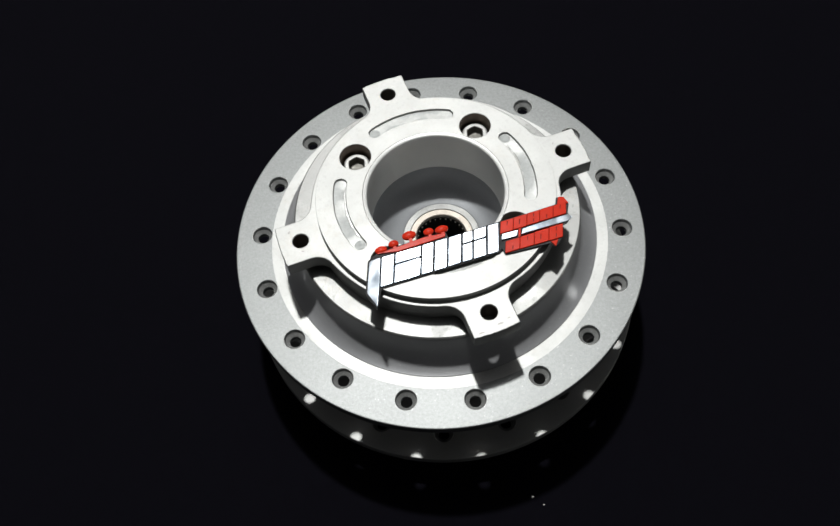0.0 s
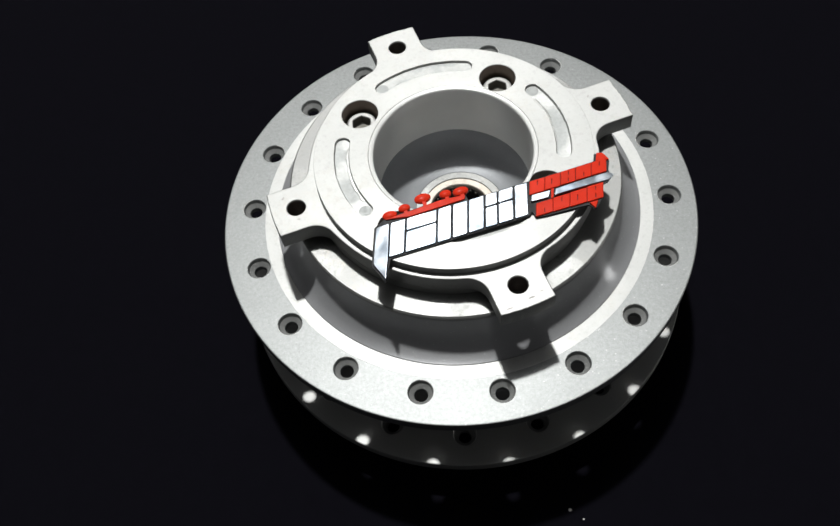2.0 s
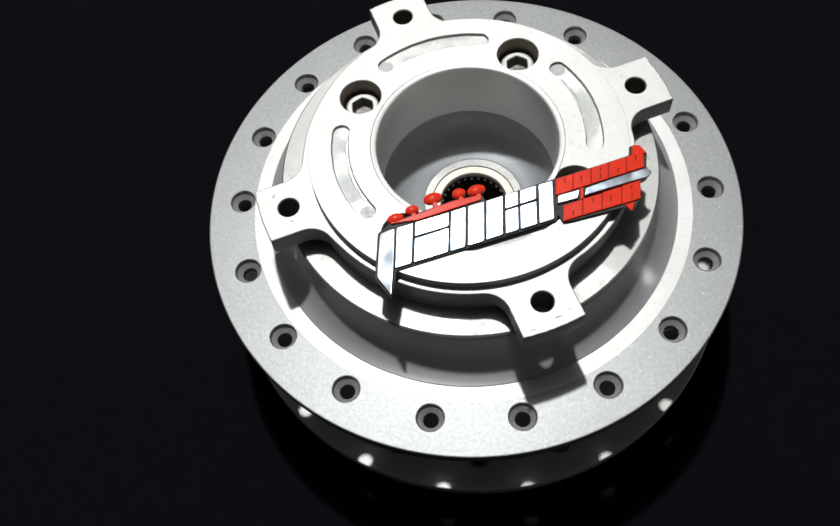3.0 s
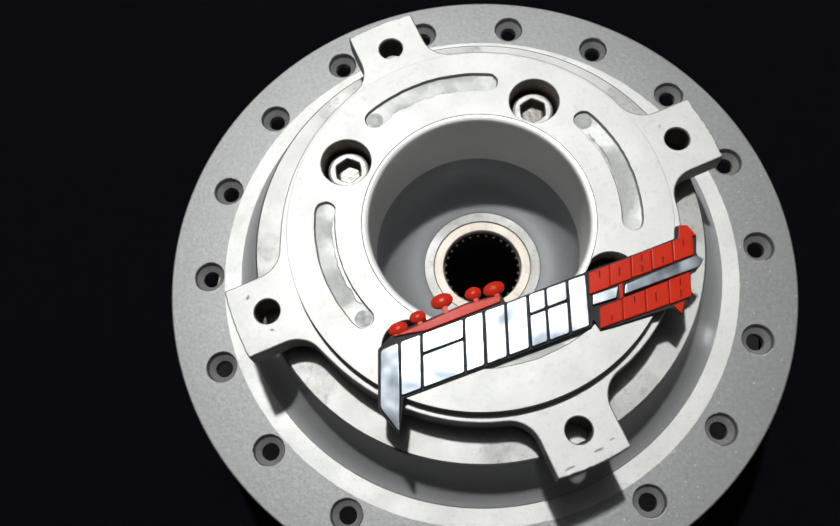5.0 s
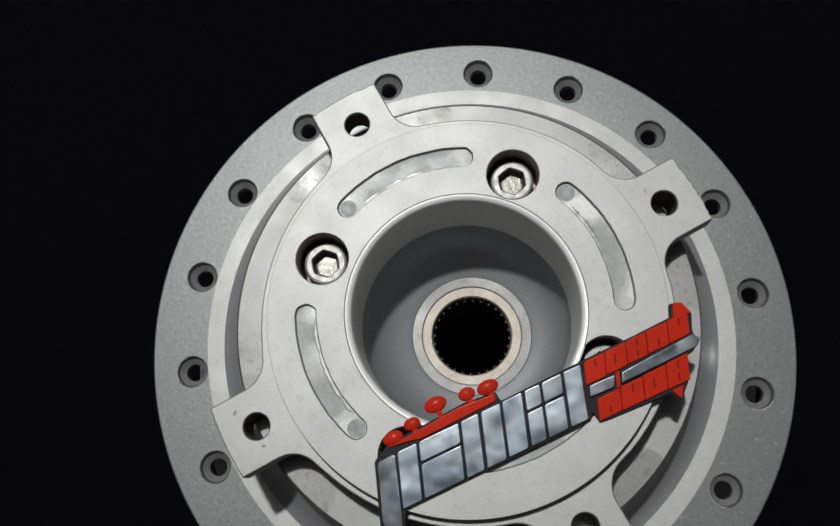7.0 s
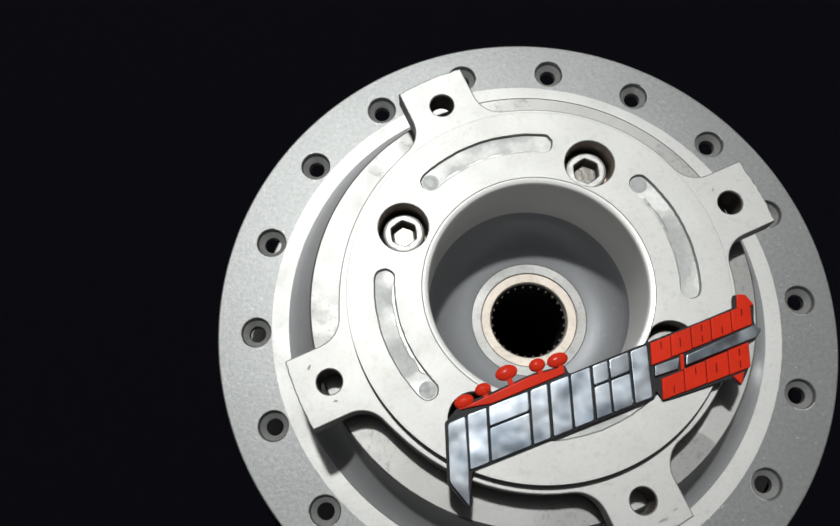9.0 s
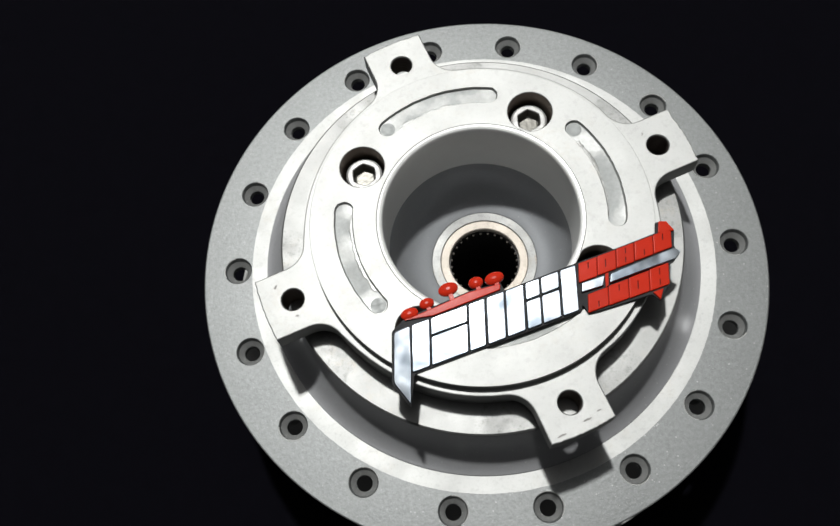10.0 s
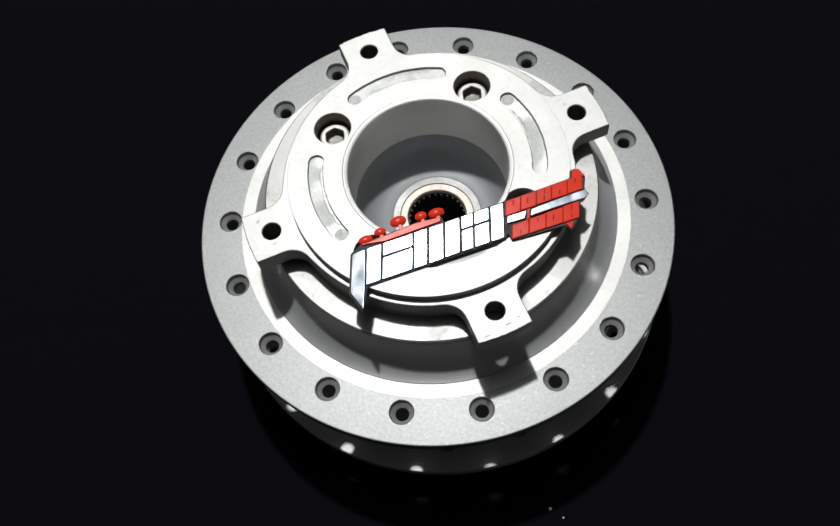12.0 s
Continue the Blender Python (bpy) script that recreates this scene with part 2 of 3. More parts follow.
def thing(name, label, category, group="", kind="", at=(0, 0, 0)):
    ob = new(name)
    ob.location = at
    ob.empty_display_size = 0.01
    return tagged(ob, label, category, group, kind)


# ---- the room and the table ----
def box(x0, x1, y0, y1, z0, z1):
    bm = bmesh.new()
    bmesh.ops.create_cube(bm, size=1.0, matrix=Matrix.Translation(((x0 + x1) / 2, (y0 + y1) / 2, (z0 + z1) / 2)) @ Matrix.Diagonal((x1 - x0, y1 - y0, z1 - z0, 1)))
    return bm


def setting(name, bm, material, label, category):
    return tagged(new(name, finish(name, bm, material)), label, category, kind="structure")


setting("floor", box(-1.6, 1.6, -1.6, 1.6, -0.85, -0.75), WALL, "dim plain floor of the room", "floor")
setting("ceiling", box(-1.6, 1.6, -1.6, 1.6, 1.95, 2.05), WALL, "dim plain ceiling of the room", "ceiling")
setting("wall_north", box(-1.6, 1.6, 1.5, 1.6, -0.75, 1.95), WALL, "dim plain room wall", "wall")
setting("wall_south", box(-1.6, 1.6, -1.6, -1.5, -0.75, 1.95), WALL, "dim plain room wall", "wall")
setting("wall_east", box(1.5, 1.6, -1.5, 1.5, -0.75, 1.95), WALL, "dim plain room wall", "wall")
setting("wall_west", box(-1.6, -1.5, -1.5, 1.5, -0.75, 1.95), WALL, "dim plain room wall", "wall")

bm = box(-0.45, 0.45, -0.45, 0.45, -0.03, 0.0)
bmesh.ops.bevel(bm, geom=bm.edges[:], offset=0.003, segments=2, affect="EDGES")
table = thing("table", "matte black tabletop with a few pale dust specks", "table")
part("tabletop", bm, TABLE, table)
for sx in (-0.4, 0.4):
    for sy in (-0.4, 0.4):
        part("leg", box(sx - 0.022, sx + 0.022, sy - 0.022, sy + 0.022, -0.75, -0.03), BLACK, table)

# ---- the wheel hub ----
hub = thing("wheel_hub", "grey powder-coated motorcycle wheel hub, machined silver carrier, on black table", "wheel hub")
N_SPOKE, R_SPOKE, PHI = 18, 72.8, 97.0


def flange(name, r_in, r_out, top, thick, shift, sink, material, FX, FY):
    bm = bmesh.new()
    holes = [(circle(0, 0, r_in, 120), [(0, top), (0, top - thick)], True)]
    for k in range(N_SPOKE):
        a = radians(PHI - 20 * k + shift)
        c = circle(R_SPOKE * math.cos(a), R_SPOKE * math.sin(a), 4.0, 28)
        holes.append((c, [(0.15, top), (-0.05, top - 0.2), (-0.35, top - 1.35), (-1.75, top - sink), (-1.8, top - thick)], True))
    cut_plate(bm, (circle(FX, FY, r_out, 180), [(0.4, top), (0.18, top - 0.05), (0.05, top - 0.18), (0, top - 0.4), (0, top - thick + 0.6), (0.6, top - thick)]), holes)
    rs = random.Random(len(name) * 7)
    bare = [(rs.uniform(0, 6.3), rs.uniform(0.5, 1.6)) for _ in range(N_SPOKE)]
    for f in bm.faces:
        c = f.calc_center_median() / MM
        if top - 0.24 < c.z - HZ < top - 0.01 and 67 < math.hypot(c.x, c.y) < 78:
            k = round((PHI + shift - math.degrees(math.atan2(c.y, c.x))) / 20) % N_SPOKE
            a = radians(PHI - 20 * k + shift)
            q = math.atan2(c.y - R_SPOKE * math.sin(a), c.x - R_SPOKE * math.cos(a))
            away = (q - bare[k][0] + math.pi) % (2 * math.pi) - math.pi
            if abs(away) < bare[k][1]:
                f.material_index = 1
        elif top - 2.5 < c.z - HZ < top - 1.5 and 67 < math.hypot(c.x, c.y) < 78:
            f.material_index = 2
    ob = part(name, bm, material, hub)
    ob.data.materials.append(BARE)
    ob.data.materials.append(SINK)
    return ob


flange("upper_flange", 62.0, 82.3, 0.0, 4.5, 0, 2.6, COAT, -0.7, -0.6)
flange("lower_flange", 58.0, 81.7, -34.2, 4.5, 10, 2.6, ALU_FOOT, 0.1, -2.2)


def worn_edge(*args):
    """A turned ring whose outer edge wanders a little where the coating was cut back."""
    bm = lathe(*args)
    rs = random.Random(8)
    wave = [(rs.uniform(30, 170), rs.uniform(0, 6.3), rs.uniform(0.006, 0.016)) for _ in range(18)]
    for v in bm.verts:
        r, q = math.hypot(v.co.x, v.co.y), math.atan2(v.co.y, v.co.x)
        if r > 65.5 * MM:
            g = 1 + sum(w * math.sin(int(n) * q + p) for n, p, w in wave) * MM / r
            v.co.x *= g
            v.co.y *= g
    return bm


# casting: bearing seat, bowl, shoulder and flared side, barrel, foot
part("casting", lathe([(30.2, -49.9), (30.2, 15.0), (54.9, 15.0), (55.3, 14.4), (55.6, 12.5), (56.1, 9.8), (57.0, 7.0), (58.4, 4.6), (60.2, 2.5), (62.0, 0.9), (63.3, 0.35), (63.3, -2),
                       (61, -4.4), (57, -6), (55, -9), (54, -20), (55, -31), (57, -33), (60, -34.5), (60, -38.0), (52, -39), (50, -49), (49, -49.9)], 144, True, -0.7, 0.4), SATIN, hub, "satin grey cast body")
AX, AY = 0.4, -0.2       # axis of the bearing, fitted to the camera's view
BX, BY = -0.8, 0.8      # axis of the bore, fitted likewise
bm = lathe([(15.5, -49.9), (15.5, -5.5), (15.62, -3.02), (15.9, -2.88), (17.5, -2.3), (19.0, -1.7), (20.4, -1.0), (21.6, -0.2), (22.7, 0.8), (23.7, 1.9), (24.5, 3.1), (25.2, 4.4), (25.7, 5.8), (26.0, 7.44), (29.9, 7.4), (29.9, -49.9)], 144, True, AX, AY)
for v in bm.verts:
    up = min(1.0, max(0.0, (v.co.z / MM - HZ + 2.8) / 10.2))
    v.co.x += (BX - AX) * up * MM
    v.co.y += (BY - AY) * up * MM
part("bowl", bm, BOWL, hub, "blue-grey dished floor inside the bore")
part("machined_ring", worn_edge([(63.2, 0.07), (67.75, 0.07), (67.75, -2.0), (63.2, -2.0)], 360, True, -0.8, 0.1), ALU_RING, hub, "bright turned aluminium ring beside the flange")
part("shoulder_face", lathe([(32, 16.5), (55.1, 16.5), (55.6, 16.0), (55.6, 14.9), (32, 14.9)], 144, True, -0.9, 0.7), ALU_SHOULDER, hub, "bright machined shoulder face")

# sleeve and needle bearing in the middle
sleeve = part("bearing_sleeve", lathe([(12.95, -3.05), (13.1, -2.96), (15.4, -2.95), (15.6, -3.15), (15.6, -30), (12.95, -30)], 96, True, AX, AY), SLEEVE, hub, "worn steel bearing sleeve")
part("race", lathe([(10.35, -3.7), (10.6, -3.35), (12.75, -3.3), (12.95, -3.5), (12.95, -28), (10.35, -28)], 96, True, AX, AY), BRONZE, sleeve, "golden brass bearing race")
# added black tube: paints the hole below the rollers as dark
part("bore_shade_tube", lathe([(10.1, -5.2), (10.33, -5.2), (10.33, -49.5), (10.1, -49.5)], 64, True, AX, AY), BORE_SHADE, sleeve)
bm = bmesh.new()
bmesh.ops.create_cone(bm, cap_ends=True, segments=10, radius1=0.36 * MM, radius2=0.36 * MM, depth=2.4 * MM)
roller_mesh = finish("roller", bm, ROLLER)
for k in range(28):
    a = 2 * math.pi * k / 28
    r = new("roller", roller_mesh)
    r.location = ((AX + 9.85 * math.cos(a)) * MM, (AY + 9.85 * math.sin(a)) * MM, (HZ - 6.6) * MM)
    r.parent = sleeve

# ---- disc carrier: lugged plate and raised slotted ring ----
OX, OY = -1.2, 0.7      # axis of the lugged plate, mm, fitted to the camera's view
LUG0 = 108.0
R_BASE, LUG_W, LUG_R, FIL = 47.4, 8.7, 61.6, 7.0


def lug_outline():
    pts = []
    burr = random.Random(12)
    fx = math.sqrt((R_BASE + FIL) ** 2 - (LUG_W + FIL) ** 2)
    fa = math.atan2(LUG_W + FIL, fx)
    end = math.asin(LUG_W / LUG_R)
    for k in range(4):
        c, s = math.cos(radians(LUG0 + 90 * k)), math.sin(radians(LUG0 + 90 * k))
        local = []
        # root fillet, side, outer end, side, root fillet
        for i in range(9):
            q = math.pi + fa + (math.pi / 2 - fa) * i / 8
            local.append((fx + FIL * math.cos(q), -(LUG_W + FIL) - FIL * math.sin(q)))
        for i in range(27):
            q = -end + 2 * end * i / 26
            g = LUG_R + (burr.uniform(-1.5, 0.9) * (0.15, 0.07, 0.07, 0.15)[k] if 0 < i < 26 else 0)
            local.append((g * math.cos(q), g * math.sin(q)))
        for i in range(9):
            q = 1.5 * math.pi - (math.pi / 2 - fa) * i / 8
            local.append((fx + FIL * math.cos(q), (LUG_W + FIL) + FIL * math.sin(q)))
        pts += [(OX + x * c - y * s, OY + x * s + y * c) for x, y in local]
        # rim to the next lug, pushed off the lugs' axis to fit the camera's view
        for i in range(1, 14):
            q = fa + (math.pi / 2 - 2 * fa) * i / 14 + radians(LUG0 + 90 * k)
            off = 0.55 * math.sin(math.pi * i / 14) ** 0.5
            pts.append((OX + off + R_BASE * math.cos(q), OY + R_BASE * math.sin(q)))
    return pts


carrier_bm = bmesh.new()
lug_holes = [(circle(OX, OY, 44.0, 120), [(0, 25.6), (0, 19.2)], True)]
for k in range(4):
    a = radians(LUG0 + 90 * k)
    c = circle(OX + 53.4 * math.cos(a), OY + 53.4 * math.sin(a), 3.0, 28)
    lug_holes.append((c, [(0.25, 25.6), (0, 25.3), (0, 19.2)], True))
cut_plate(carrier_bm, (lug_outline(), [(0.3, 25.6), (0.08, 25.5), (0, 25.3), (0, 19.5), (0.3, 19.2)]), lug_holes)
cut_plate(carrier_bm, (circle(OX, OY, 47.2, 120), [(0, 19.3), (0, 16.5)]), [(circle(OX, OY, 44.0, 120), [(0, 19.3), (0, 16.5)], True)])
carrier = part("disc_carrier", carrier_bm, ALU, hub, "silver machined aluminium carrier with four drilled lugs")


THREAD = plain("dark_oiled_thread", (0.13, 0.108, 0.094), 0.45, 0.4, 500, 0.1)
for k in range(4):
    a = radians(LUG0 + 90 * k)
    # tubes run on below the lugs, added to hide the lit shoulder from the camera
    prof = [(3.02, 25.1)] + [((3.0, 2.9)[i % 2], 24.9 - 0.45 * i) for i in range(12)] + [(2.9, (18.0, 16.62, 17.0, 15.4)[k]), (3.25, (18.0, 16.62, 17.0, 15.4)[k]), (3.02, 19.35)]
    part("thread", lathe(prof, 28, True, OX + 53.4 * math.cos(a), OY + 53.4 * math.sin(a)), THREAD, carrier, "dark threaded hole in a lug")


# cutter scallops on the shoulder beside each lug
fx = math.sqrt((R_BASE + FIL) ** 2 - (LUG_W + FIL) ** 2)
for k in range(4):
    c, q = math.cos(radians(LUG0 + 90 * k)), math.sin(radians(LUG0 + 90 * k))
    for side in (-1, 1):
        loop = []
        for x, y in circle(fx, side * (LUG_W + FIL), 8.6, 40):
            x, y = OX + x * c - y * q, OY + x * q + y * c
            r = math.hypot(x + 0.9, y - 0.7)
            f = min(max(r, 46.6), 55.0) / r
            loop.append((-0.9 + (x + 0.9) * f, 0.7 + (y - 0.7) * f))
        bm = bmesh.new()
        bm.faces.new(ring_verts(bm, loop, 16.53))
        geo = bmesh.ops.extrude_face_region(bm, geom=bm.faces[:])
        bmesh.ops.translate(bm, vec=(0, 0, -0.08 * MM), verts=[g for g in geo["geom"] if isinstance(g, bmesh.types.BMVert)])
        part("cutter_scallop", bm, ALU_CUT, hub, "duller round milling mark on the shoulder")

SCUFF = plain("dark_scuff", (0.3, 0.29, 0.28), 0.6, 0.3, 900, 0.2)
for x, y, a, b, turn in ((18.8, -54.7, 1.2, 0.3, 18), (12.2, -57.9, 1.3, 0.25, 20), (22.0, -52.7, 0.7, 0.25, 25), (-56.5, -12.0, 0.7, 0.35, 60), (-51.0, -20.4, 0.5, 0.3, 10), (46.0, 21.0, 0.6, 0.25, 70)):
    rs = random.Random(int(x * 10))
    loop = []
    for i in range(14):
        q, g = 2 * math.pi * i / 14, rs.uniform(0.55, 1.2)
        u, v = a * g * math.cos(q), b * g * math.sin(q)
        loop.append((x + u * math.cos(radians(turn)) - v * math.sin(radians(turn)), y + u * math.sin(radians(turn)) + v * math.cos(radians(turn))))
    bm = bmesh.new()
    bm.faces.new(ring_verts(bm, loop, 25.62))
    part("scuff", bm, SCUFF, carrier, "dark handling nick")

# axes of the raised ring, its slots and its screws, each fitted to the view
RX, RY = -0.9, 0.6
SX, SY = -1.05, 1.5
CX, CY = -1.7, 1.0


def arc_slot(r, half, a0, a1, SY, n=34):
    """Loop of a slot bent round the carrier's axis; a0 < a1 in degrees, to the ends of its round caps."""
    cap = math.degrees(half / r)
    a0, a1 = radians(a0 + cap), radians(a1 - cap)
    pts = [(SX + (r + half) * math.cos(a0 + (a1 - a0) * i / n), SY + (r + half) * math.sin(a0 + (a1 - a0) * i / n)) for i in range(n + 1)]
    for i in range(1, 8):
        q = a1 + math.pi * i / 8
        pts.append((SX + r * math.cos(a1) + half * math.cos(q), SY + r * math.sin(a1) + half * math.sin(q)))
    pts += [(SX + (r - half) * math.cos(a1 + (a0 - a1) * i / n), SY + (r - half) * math.sin(a1 + (a0 - a1) * i / n)) for i in range(n + 1)]
    for i in range(1, 8):
        q = a0 + math.pi + math.pi * i / 8
        pts.append((SX + r * math.cos(a0) + half * math.cos(q), SY + r * math.sin(a0) + half * math.sin(q)))
    ragged = random.Random(int(a0 * 100))
    return [(x + ragged.uniform(-0.07, 0.07), y + ragged.uniform(-0.07, 0.07)) for x, y in pts]


ring_bm = bmesh.new()
SCREW0, R_SCREW = 58.4, 34.4
ring_holes = [(circle(BX, BY, 26.1, 120), [(1.6, 28.3), (1.45, 28.2), (1.45, 24.0), (0.3, 24.0), (0.3, 7.5)], True)]
for k in range(4):
    s = arc_slot(36.1, 2.5, (75.3, 77.7, 77.7, 77.7)[k] + 90 * k, 131.7 + 90 * k, SY + (0, 0, 1.9, 0)[k])
    ring_holes.append((s, [(0.06, 28.3), (0, 28.22), (-0.06, 27.62), (-0.3, 27.4)], False))
    a = radians(SCREW0 + 90 * k)
    c = circle(CX + R_SCREW * math.cos(a), CY + R_SCREW * math.sin(a), 6.1, 36)
    ring_holes.append((c, [(0.2, 28.3), (0, 28.1), (0, 18.2)], False))
cut_plate(ring_bm, (circle(RX, RY, 45.4, 150), [(0.1, 28.3), (0.03, 28.27), (0, 28.2), (0, 25.62), (1.55, 25.62), (1.55, 16.5), (15.6, 16.5), (15.6, 7.5)]), ring_holes)
for f in ring_bm.faces:
    c = f.calc_center_median() / MM
    for k in range(4):
        a = radians(SCREW0 + 90 * k)
        if 18.0 < c.z - HZ < 28.0 and math.hypot(c.x - CX - R_SCREW * math.cos(a), c.y - CY - R_SCREW * math.sin(a)) < 6.2:
            f.material_index = 2
ring = part("raised_ring", ring_bm, ALU, carrier, "raised ring with arc slots and counterbored screw holes")
ring.data.materials.append(ALU_SLOT)
ring.data.materials.append(plain("brown_oxide", (0.4, 0.33, 0.28), 0.5, 0.5, 500, 0.2))
# in each slot a round mark where the cutter was lifted out, and a ragged lip along its inner edge, its highlight
# painted as paler metal
DULL_CUT = plain("dull_cut", (0.36, 0.375, 0.37), 0.6, 0.5, 700, 0.15)
LIP = machined("highlight_lip", 0.62, 0.6, (0.4, 0.5), 0.1, mottle=0.2, pits=0.0)
for k in (0, 1, 3):
    mark = bmesh.new()
    q = radians(127.7 + 90 * k)
    mark.faces.new(ring_verts(mark, circle(SX + 36.1 * math.cos(q), SY + 36.1 * math.sin(q), 2.05, 20), 27.44))
    part("cutter_mark", mark, DULL_CUT, carrier, "dull round cutter mark in a slot")
    rs = random.Random(40 + k)
    lip, rows, wide = bmesh.new(), [], 0.5
    for i in range(61):
        q = radians((79.5 if k == 0 else 82.0) + 90 * k + i * (43.0 if k == 0 else 41.0) / 60)
        wide = min(1.1, max(0.12, wide + rs.uniform(-0.28, 0.28)))
        if i in (0, 60):
            wide = 0.08
        rows.append([lip.verts.new(((SX + r * math.cos(q)) * MM, (SY + r * math.sin(q)) * MM, (HZ + z) * MM)) for r, z in ((33.9, 27.43), (33.9, 27.62), (33.9 + wide * 0.7, 27.58), (33.9 + wide, 27.43))])
    for a, b in zip(rows, rows[1:]):
        for m in range(4):
            lip.faces.new((a[m], a[(m + 1) % 4], b[(m + 1) % 4], b[m]))
    lip.faces.new(rows[0])
    lip.faces.new(rows[-1])
    part("slot_lip", lip, LIP, carrier, "bright ragged lip along a slot's inner edge")
part("bore_lining", lathe([(27.5, 28.2), (27.4, 28.29), (27.15, 28.25), (26.65, 28.12), (26.3, 27.88), (26.1, 27.55), (26.02, 27.15), (26.0, 26.7), (26.0, 7.45), (26.35, 7.45), (26.35, 24.1), (27.5, 24.1)], 120, True, BX, BY), ALU_BORE, carrier, "dull grey bored wall")


def screw_mesh():
    bm = bmesh.new()
    head = circle(0, 0, 5.15, 32)
    hexa = []
    for i in range(6):
        a, b = radians(60 * i), radians(60 * (i + 1))
        for j in range(5):
            f = j / 5
            x, y = (1 - f) * math.cos(a) + f * math.cos(b), (1 - f) * math.sin(a) + f * math.sin(b)
            g = 3.4 * (0.72 + 0.26 / math.hypot(x, y))
            hexa.append((g * x, g * y))
    top = 23.6 - HZ - 18.2
    cut_plate(bm, (head, [(0.7, top), (0.25, top - 0.15), (0.05, top - 0.5), (0, top - 0.9), (0, -HZ)]), [(hexa, [(0.25, top), (0, top - 0.25), (-0.05, top - 2.5), (-0.25, top - 2.95), (-0.7, top - 3.1)], False)])
    # faces down in the recess take the steel with painted shade
    for f in bm.faces:
        c = f.calc_center_median()
        if math.hypot(c.x, c.y) < 3.6 * MM and c.z < (top - 0.2 + HZ) * MM:
            f.material_index = 1
    me = finish("cap_screw", bm, STEEL)
    me.materials.append(SOCKET_SHADE)
    return me


sm = screw_mesh()
for k in range(4):
    a = radians(SCREW0 + 90 * k)
    s = new("cap_screw", sm)
    s.location = ((CX + R_SCREW * math.cos(a)) * MM, (CY + R_SCREW * math.sin(a)) * MM, (HZ + 18.25) * MM)
    s.rotation_euler = (0, 0, 0.5 + 1.1 * k)
    s.parent = carrier
    s["label"] = "zinc-plated hex socket cap screw"

# ---- the emblem lying on the carrier ----
emblem = thing("emblem", "flat silver and red cut-out emblem lying on the hub", "emblem")
EC, EA = (4.3, -24.8), radians(14.6)
pivot = Matrix.Translation((0, -0.040, (HZ + 28.3) * MM))
emblem.matrix_basis = pivot @ pose(0, 0, 0, 1.6) @ pivot.inverted()
E0 = 28.32          # height of the ring's face


def on_ring(u, v):
    c, s = math.cos(EA), math.sin(EA)
    return (EC[0] + u * c - v * s, EC[1] + u * s + v * c)


def ccw(pts):
    area = sum(pts[i - 1][0] * p[1] - p[0] * pts[i - 1][1] for i, p in enumerate(pts))
    return pts if area > 0 else pts[::-1]


def rounded(pts, r, n=4):
    """Corners cut by short arcs (quadratic)."""
    out = []
    for i, p in enumerate(pts):
        a, b, c = Vector(pts[i - 1]), Vector(p), Vector(pts[(i + 1) % len(pts)])
        ra, rc = min(r, (a - b).length * 0.45), min(r, (c - b).length * 0.45)
        s, e = b + (a - b).normalized() * ra, b + (c - b).normalized() * rc
        for k in range(n + 1):
            f = k / n
            out.append(tuple((1 - f) ** 2 * s + 2 * f * (1 - f) * b + f * f * e))
    return out


EMBLEM_LABELS = {"backing": "black acrylic backing plate", "silver_block": "silver block with patchy painted reflections", "red_block": "glossy red block with short slits",
                 "slanted_bar": "slanted silver bar", "red_band": "glossy red crown band", "red_disc": "small glossy red disc", "stem": "short red stem"}


def slab(name, pts, material, z0, z1, r=0.5, soft=0.25, slots=()):
    loop = ccw([on_ring(u, v) for u, v in rounded(pts, r)])
    holes = [(ccw([on_ring(u, v) for u, v in rounded(h, 0.3)]), [(0.05, z1), (0, z1 - 0.1), (0, z0)], True) for h in slots]
    bm = bmesh.new()
    round_off = [(soft * (1 - math.sin(q)), z1 - min(soft, 0.36) * (1 - math.cos(q))) for q in (0.0, 0.3, 0.62, 0.94, 1.26, math.pi / 2)]
    cut_plate(bm, (loop, round_off + [(0, z0)]), holes)
    return part(name, bm, material, emblem, EMBLEM_LABELS.get(name, ""))


def lean(u0, u1, v0, v1, k=0.34):
    return [(u0 + k * v0, v0), (u1 + k * v0, v0), (u1 + k * v1, v1), (u0 + k * v1, v1)]


slab("backing", [(-32.7, -15.4), (-29.1, -7.95), (15.4, -7.7), (16.4, -6.2), (16.9, -8.9), (19.6, -9.2), (33.6, -9.9), (34.8, -12.2), (38.2, -9.3), (40.4, -4.3), (42.4, -4.0),
                 (44.3, -2.2), (44.2, 0.0), (46.0, 3.6), (44.6, 6.9), (42.4, 7.5), (41.2, 4.8), (32.7, 4.6), (19.4, 4.6), (-0.4, 4.3), (-0.6, 6.6), (-8.0, 7.4), (-17.2, 6.9),
                 (-26.5, 6.6), (-30.9, 4.3), (-35.3, -8.4)], BLACK, E0, E0 + 0.45, 0.5, 0.12)
Z0, Z1 = E0 + 0.43, E0 + 1.0


# tilted faces put a darker reflection into the shape of a plate
def bend(ob, u, v, du, dv, start, slope, curl):
    """Lets the upper face of a slab fall away from a line through (u, v), in the direction (du, dv)."""
    edge, way = Vector((*on_ring(u, v), 0)), Vector((*on_ring(u + du, v + dv), 0))
    way = (way - edge).normalized()
    for w in ob.data.vertices:
        if w.co.z > (HZ + Z0 + 0.1) * MM:
            d = max(start, (w.co / MM - edge).dot(way))
            w.co.z = max((HZ + Z0 + 0.12) * MM, w.co.z - (slope * d + curl * d * abs(d)) * MM)


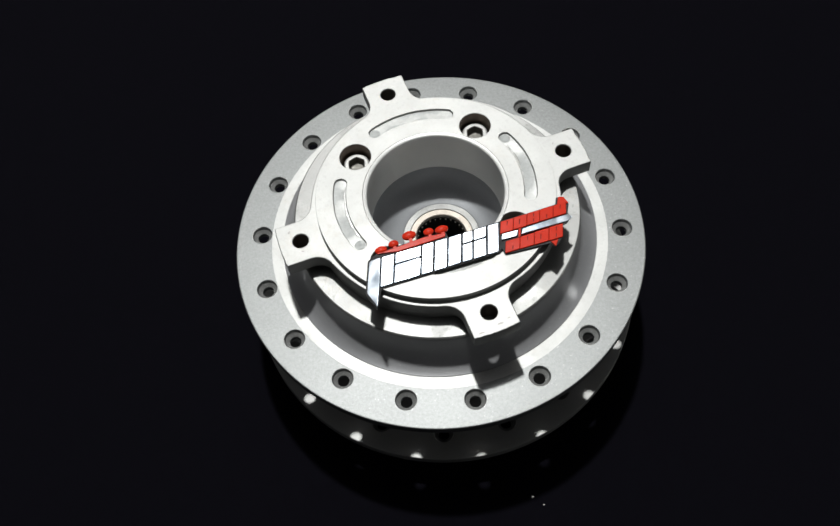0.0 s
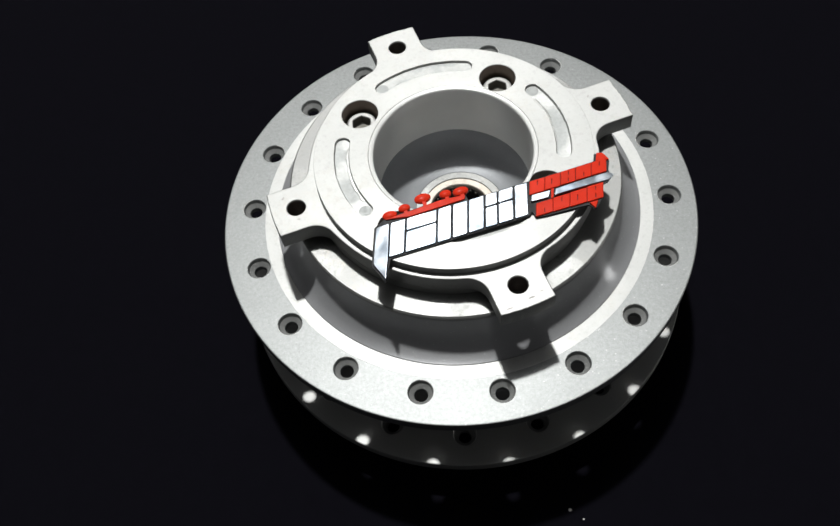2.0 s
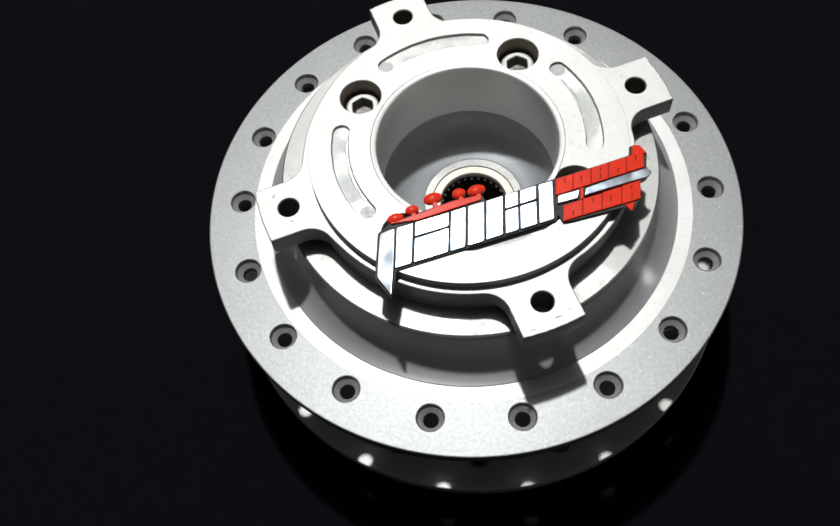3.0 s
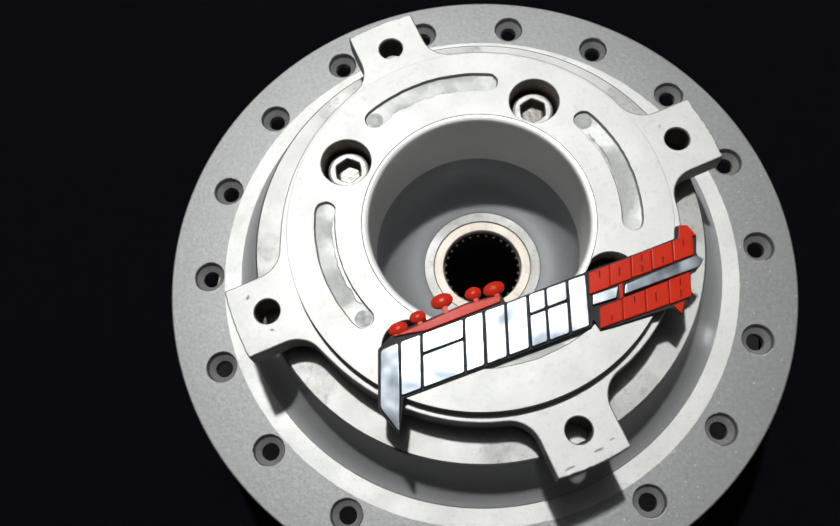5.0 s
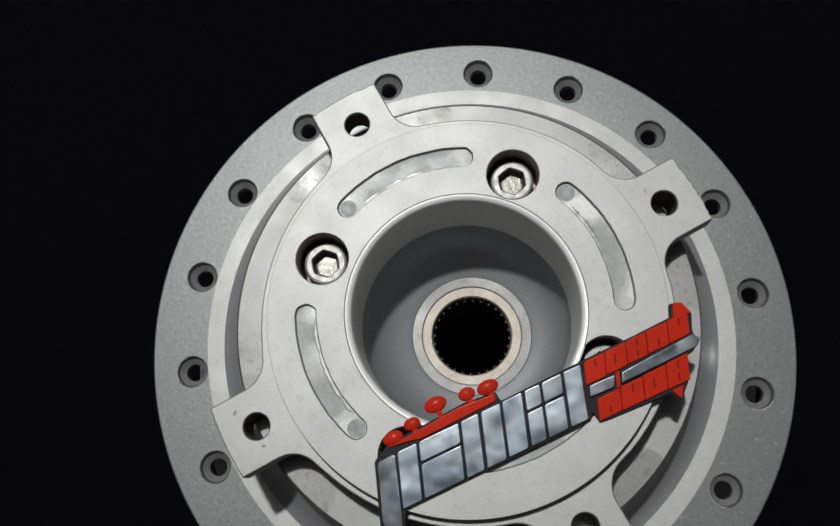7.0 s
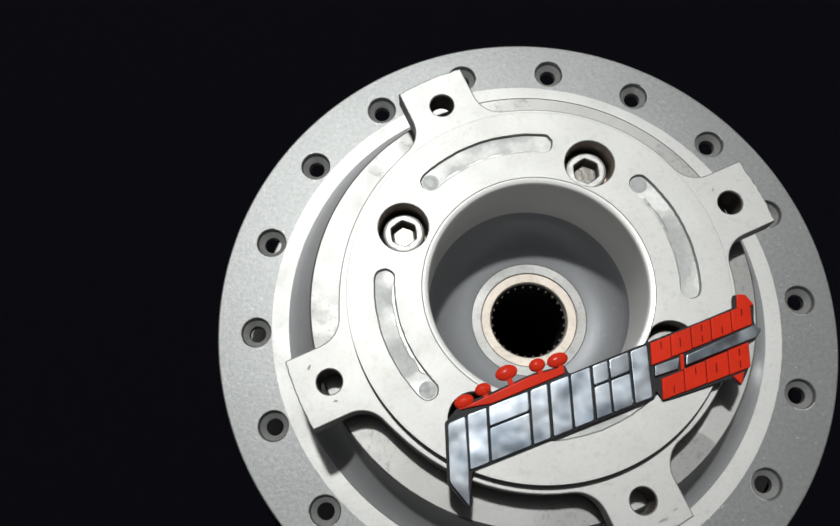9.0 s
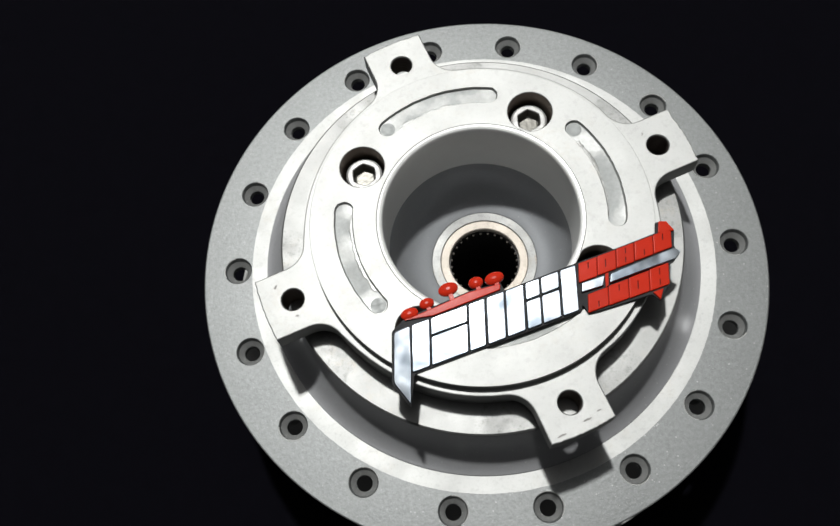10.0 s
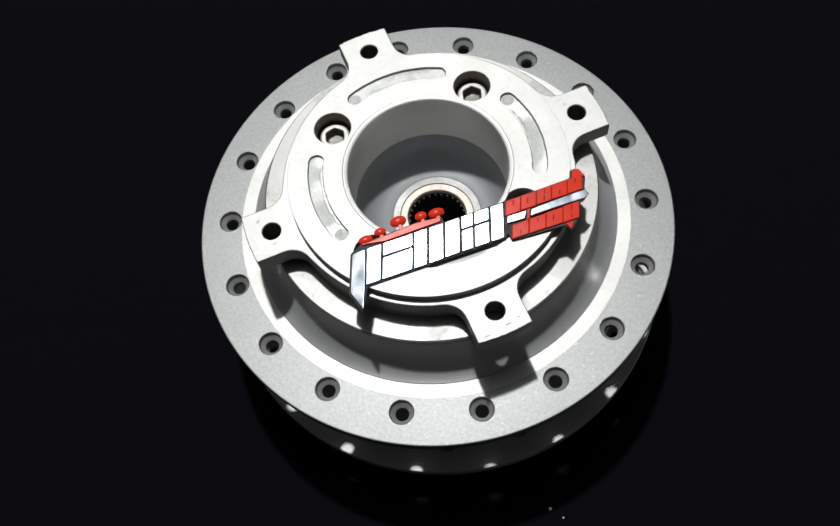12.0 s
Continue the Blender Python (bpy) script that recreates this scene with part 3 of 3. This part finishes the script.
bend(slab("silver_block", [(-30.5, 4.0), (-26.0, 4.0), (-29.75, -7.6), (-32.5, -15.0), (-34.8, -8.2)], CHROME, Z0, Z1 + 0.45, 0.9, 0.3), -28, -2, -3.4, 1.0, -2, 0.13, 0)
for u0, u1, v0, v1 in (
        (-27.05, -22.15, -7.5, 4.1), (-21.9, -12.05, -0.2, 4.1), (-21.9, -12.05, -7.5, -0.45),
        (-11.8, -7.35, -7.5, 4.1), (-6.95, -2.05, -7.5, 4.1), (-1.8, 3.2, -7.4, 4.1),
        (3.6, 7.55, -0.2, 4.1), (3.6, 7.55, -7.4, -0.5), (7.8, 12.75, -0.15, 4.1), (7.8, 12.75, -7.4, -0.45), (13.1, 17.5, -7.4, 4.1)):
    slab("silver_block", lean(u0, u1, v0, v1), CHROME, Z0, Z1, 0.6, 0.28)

# red blocks over and under the slanted silver bars


SLITS = (((0.5, 0.12, 0.44),), ((0.5, 0.56, 0.88),), ((0.42, 0.3, 0.7),), ((0.5, 0.12, 0.4), (0.5, 0.6, 0.88)))


def red_bars(u0, widths, top, foot):
    """A row of red blocks with short slits; top and foot: heights at the row's two ends."""
    u, whole = u0, sum(widths)
    for i, w in enumerate(widths):
        f = (u + w / 2 - u0) / whole
        v0, v1 = foot[0] + (foot[1] - foot[0]) * f, top[0] + (top[1] - top[0]) * f
        tall = v1 - v0
        slits = [lean(u + w * a, u + w * a + 0.22, v0 + tall * b, v0 + tall * c, 0.4) for a, b, c in SLITS[(i + len(widths)) % 4]]
        slab("red_block", lean(u, u + w, v0, v1, 0.4), RED, Z0, Z1, 0.3, 0.26, slits)
        u += w + 0.1


red_bars(18.0, [5.0, 5.1, 4.9, 5.1, 5.0], (4.1, 4.4), (-0.75, -0.3))
slab("red_block", [(41.7, 4.35), (45.9, 3.6), (45.0, 6.6), (43.2, 7.3)], RED, Z0, Z1, 0.2, 0.12)
red_bars(20.3, [5.5, 5.4, 5.5, 5.3], (-4.3, -3.7), (-8.7, -9.1))
slab("red_block", [(23.5, -4.2), (24.4, -3.9), (25.7, -0.8), (24.8, -0.8)], RED, Z0, Z1 - 0.05, 0.15, 0.07)
slab("red_block", [(33.9, -9.5), (36.8, -9.5), (34.9, -11.9)], RED, Z0, Z1, 0.15, 0.12)
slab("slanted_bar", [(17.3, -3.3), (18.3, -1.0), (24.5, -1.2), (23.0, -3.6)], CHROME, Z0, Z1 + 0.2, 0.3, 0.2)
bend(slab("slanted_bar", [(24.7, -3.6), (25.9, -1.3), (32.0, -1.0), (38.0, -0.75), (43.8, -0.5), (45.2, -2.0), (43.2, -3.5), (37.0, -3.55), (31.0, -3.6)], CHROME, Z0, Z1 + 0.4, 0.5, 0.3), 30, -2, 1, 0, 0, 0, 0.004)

# crown: a red band with five discs on short stems
slab("red_band", [(-27.0, 5.9), (-19.6, 4.4), (-1.4, 4.75), (-0.9, 6.3), (-9.0, 7.0), (-18.0, 6.4)], RED, Z0, Z1, 0.4, 0.22)
for u, v, a, b in ((-25.1, 7.1, 2.3, 1.5), (-20.1, 8.1, 1.9, 1.4), (-13.7, 9.7, 2.6, 1.7), (-6.5, 8.8, 1.9, 1.5), (-1.7, 8.2, 2.5, 1.6)):
    bm = bmesh.new()
    rings = []
    # a low dome over an upright edge
    for f, z in ((1.0, E0), (1.0, Z1 - 0.35), (0.96, Z1 - 0.2), (0.86, Z1 + 0.0), (0.68, Z1 + 0.2), (0.45, Z1 + 0.34), (0.2, Z1 + 0.41)):
        rings.append(ring_verts(bm, [on_ring(u + f * a * math.cos(2 * math.pi * i / 28), v + f * b * math.sin(2 * math.pi * i / 28)) for i in range(28)], z))
    for lower, upper in zip(rings, rings[1:]):
        bridge(bm, lower, upper)
    bm.faces.new(rings[-1])
    bm.faces.new(rings[0])
    part("red_disc", bm, RED, emblem, EMBLEM_LABELS["red_disc"])
    slab("stem", [(u - 0.6, 5.6), (u + 0.7, 5.6), (u + 0.6, v - b * 0.4), (u - 0.5, v - b * 0.4)], RED, E0 + 0.3, Z1 - 0.1, 0.1, 0.1)

# ---- dust ----
rnd = random.Random(5)
for x, y, s in ((29.9, -96.2, 0.6), (34.1, -99.6, 0.4)):
    bm = bmesh.new()
    bmesh.ops.create_icosphere(bm, subdivisions=1, radius=s * MM)
    for v in bm.verts:
        v.co *= rnd.uniform(0.6, 1.2)
        v.co.z *= 0.5
    ob = tagged(new("dust_speck", finish("dust_speck", bm, DUST)), "tiny pale dust speck on the black table", "dust speck", "dust specks on the table")
    ob.location = (x * MM, y * MM, 0.25 * s * MM)
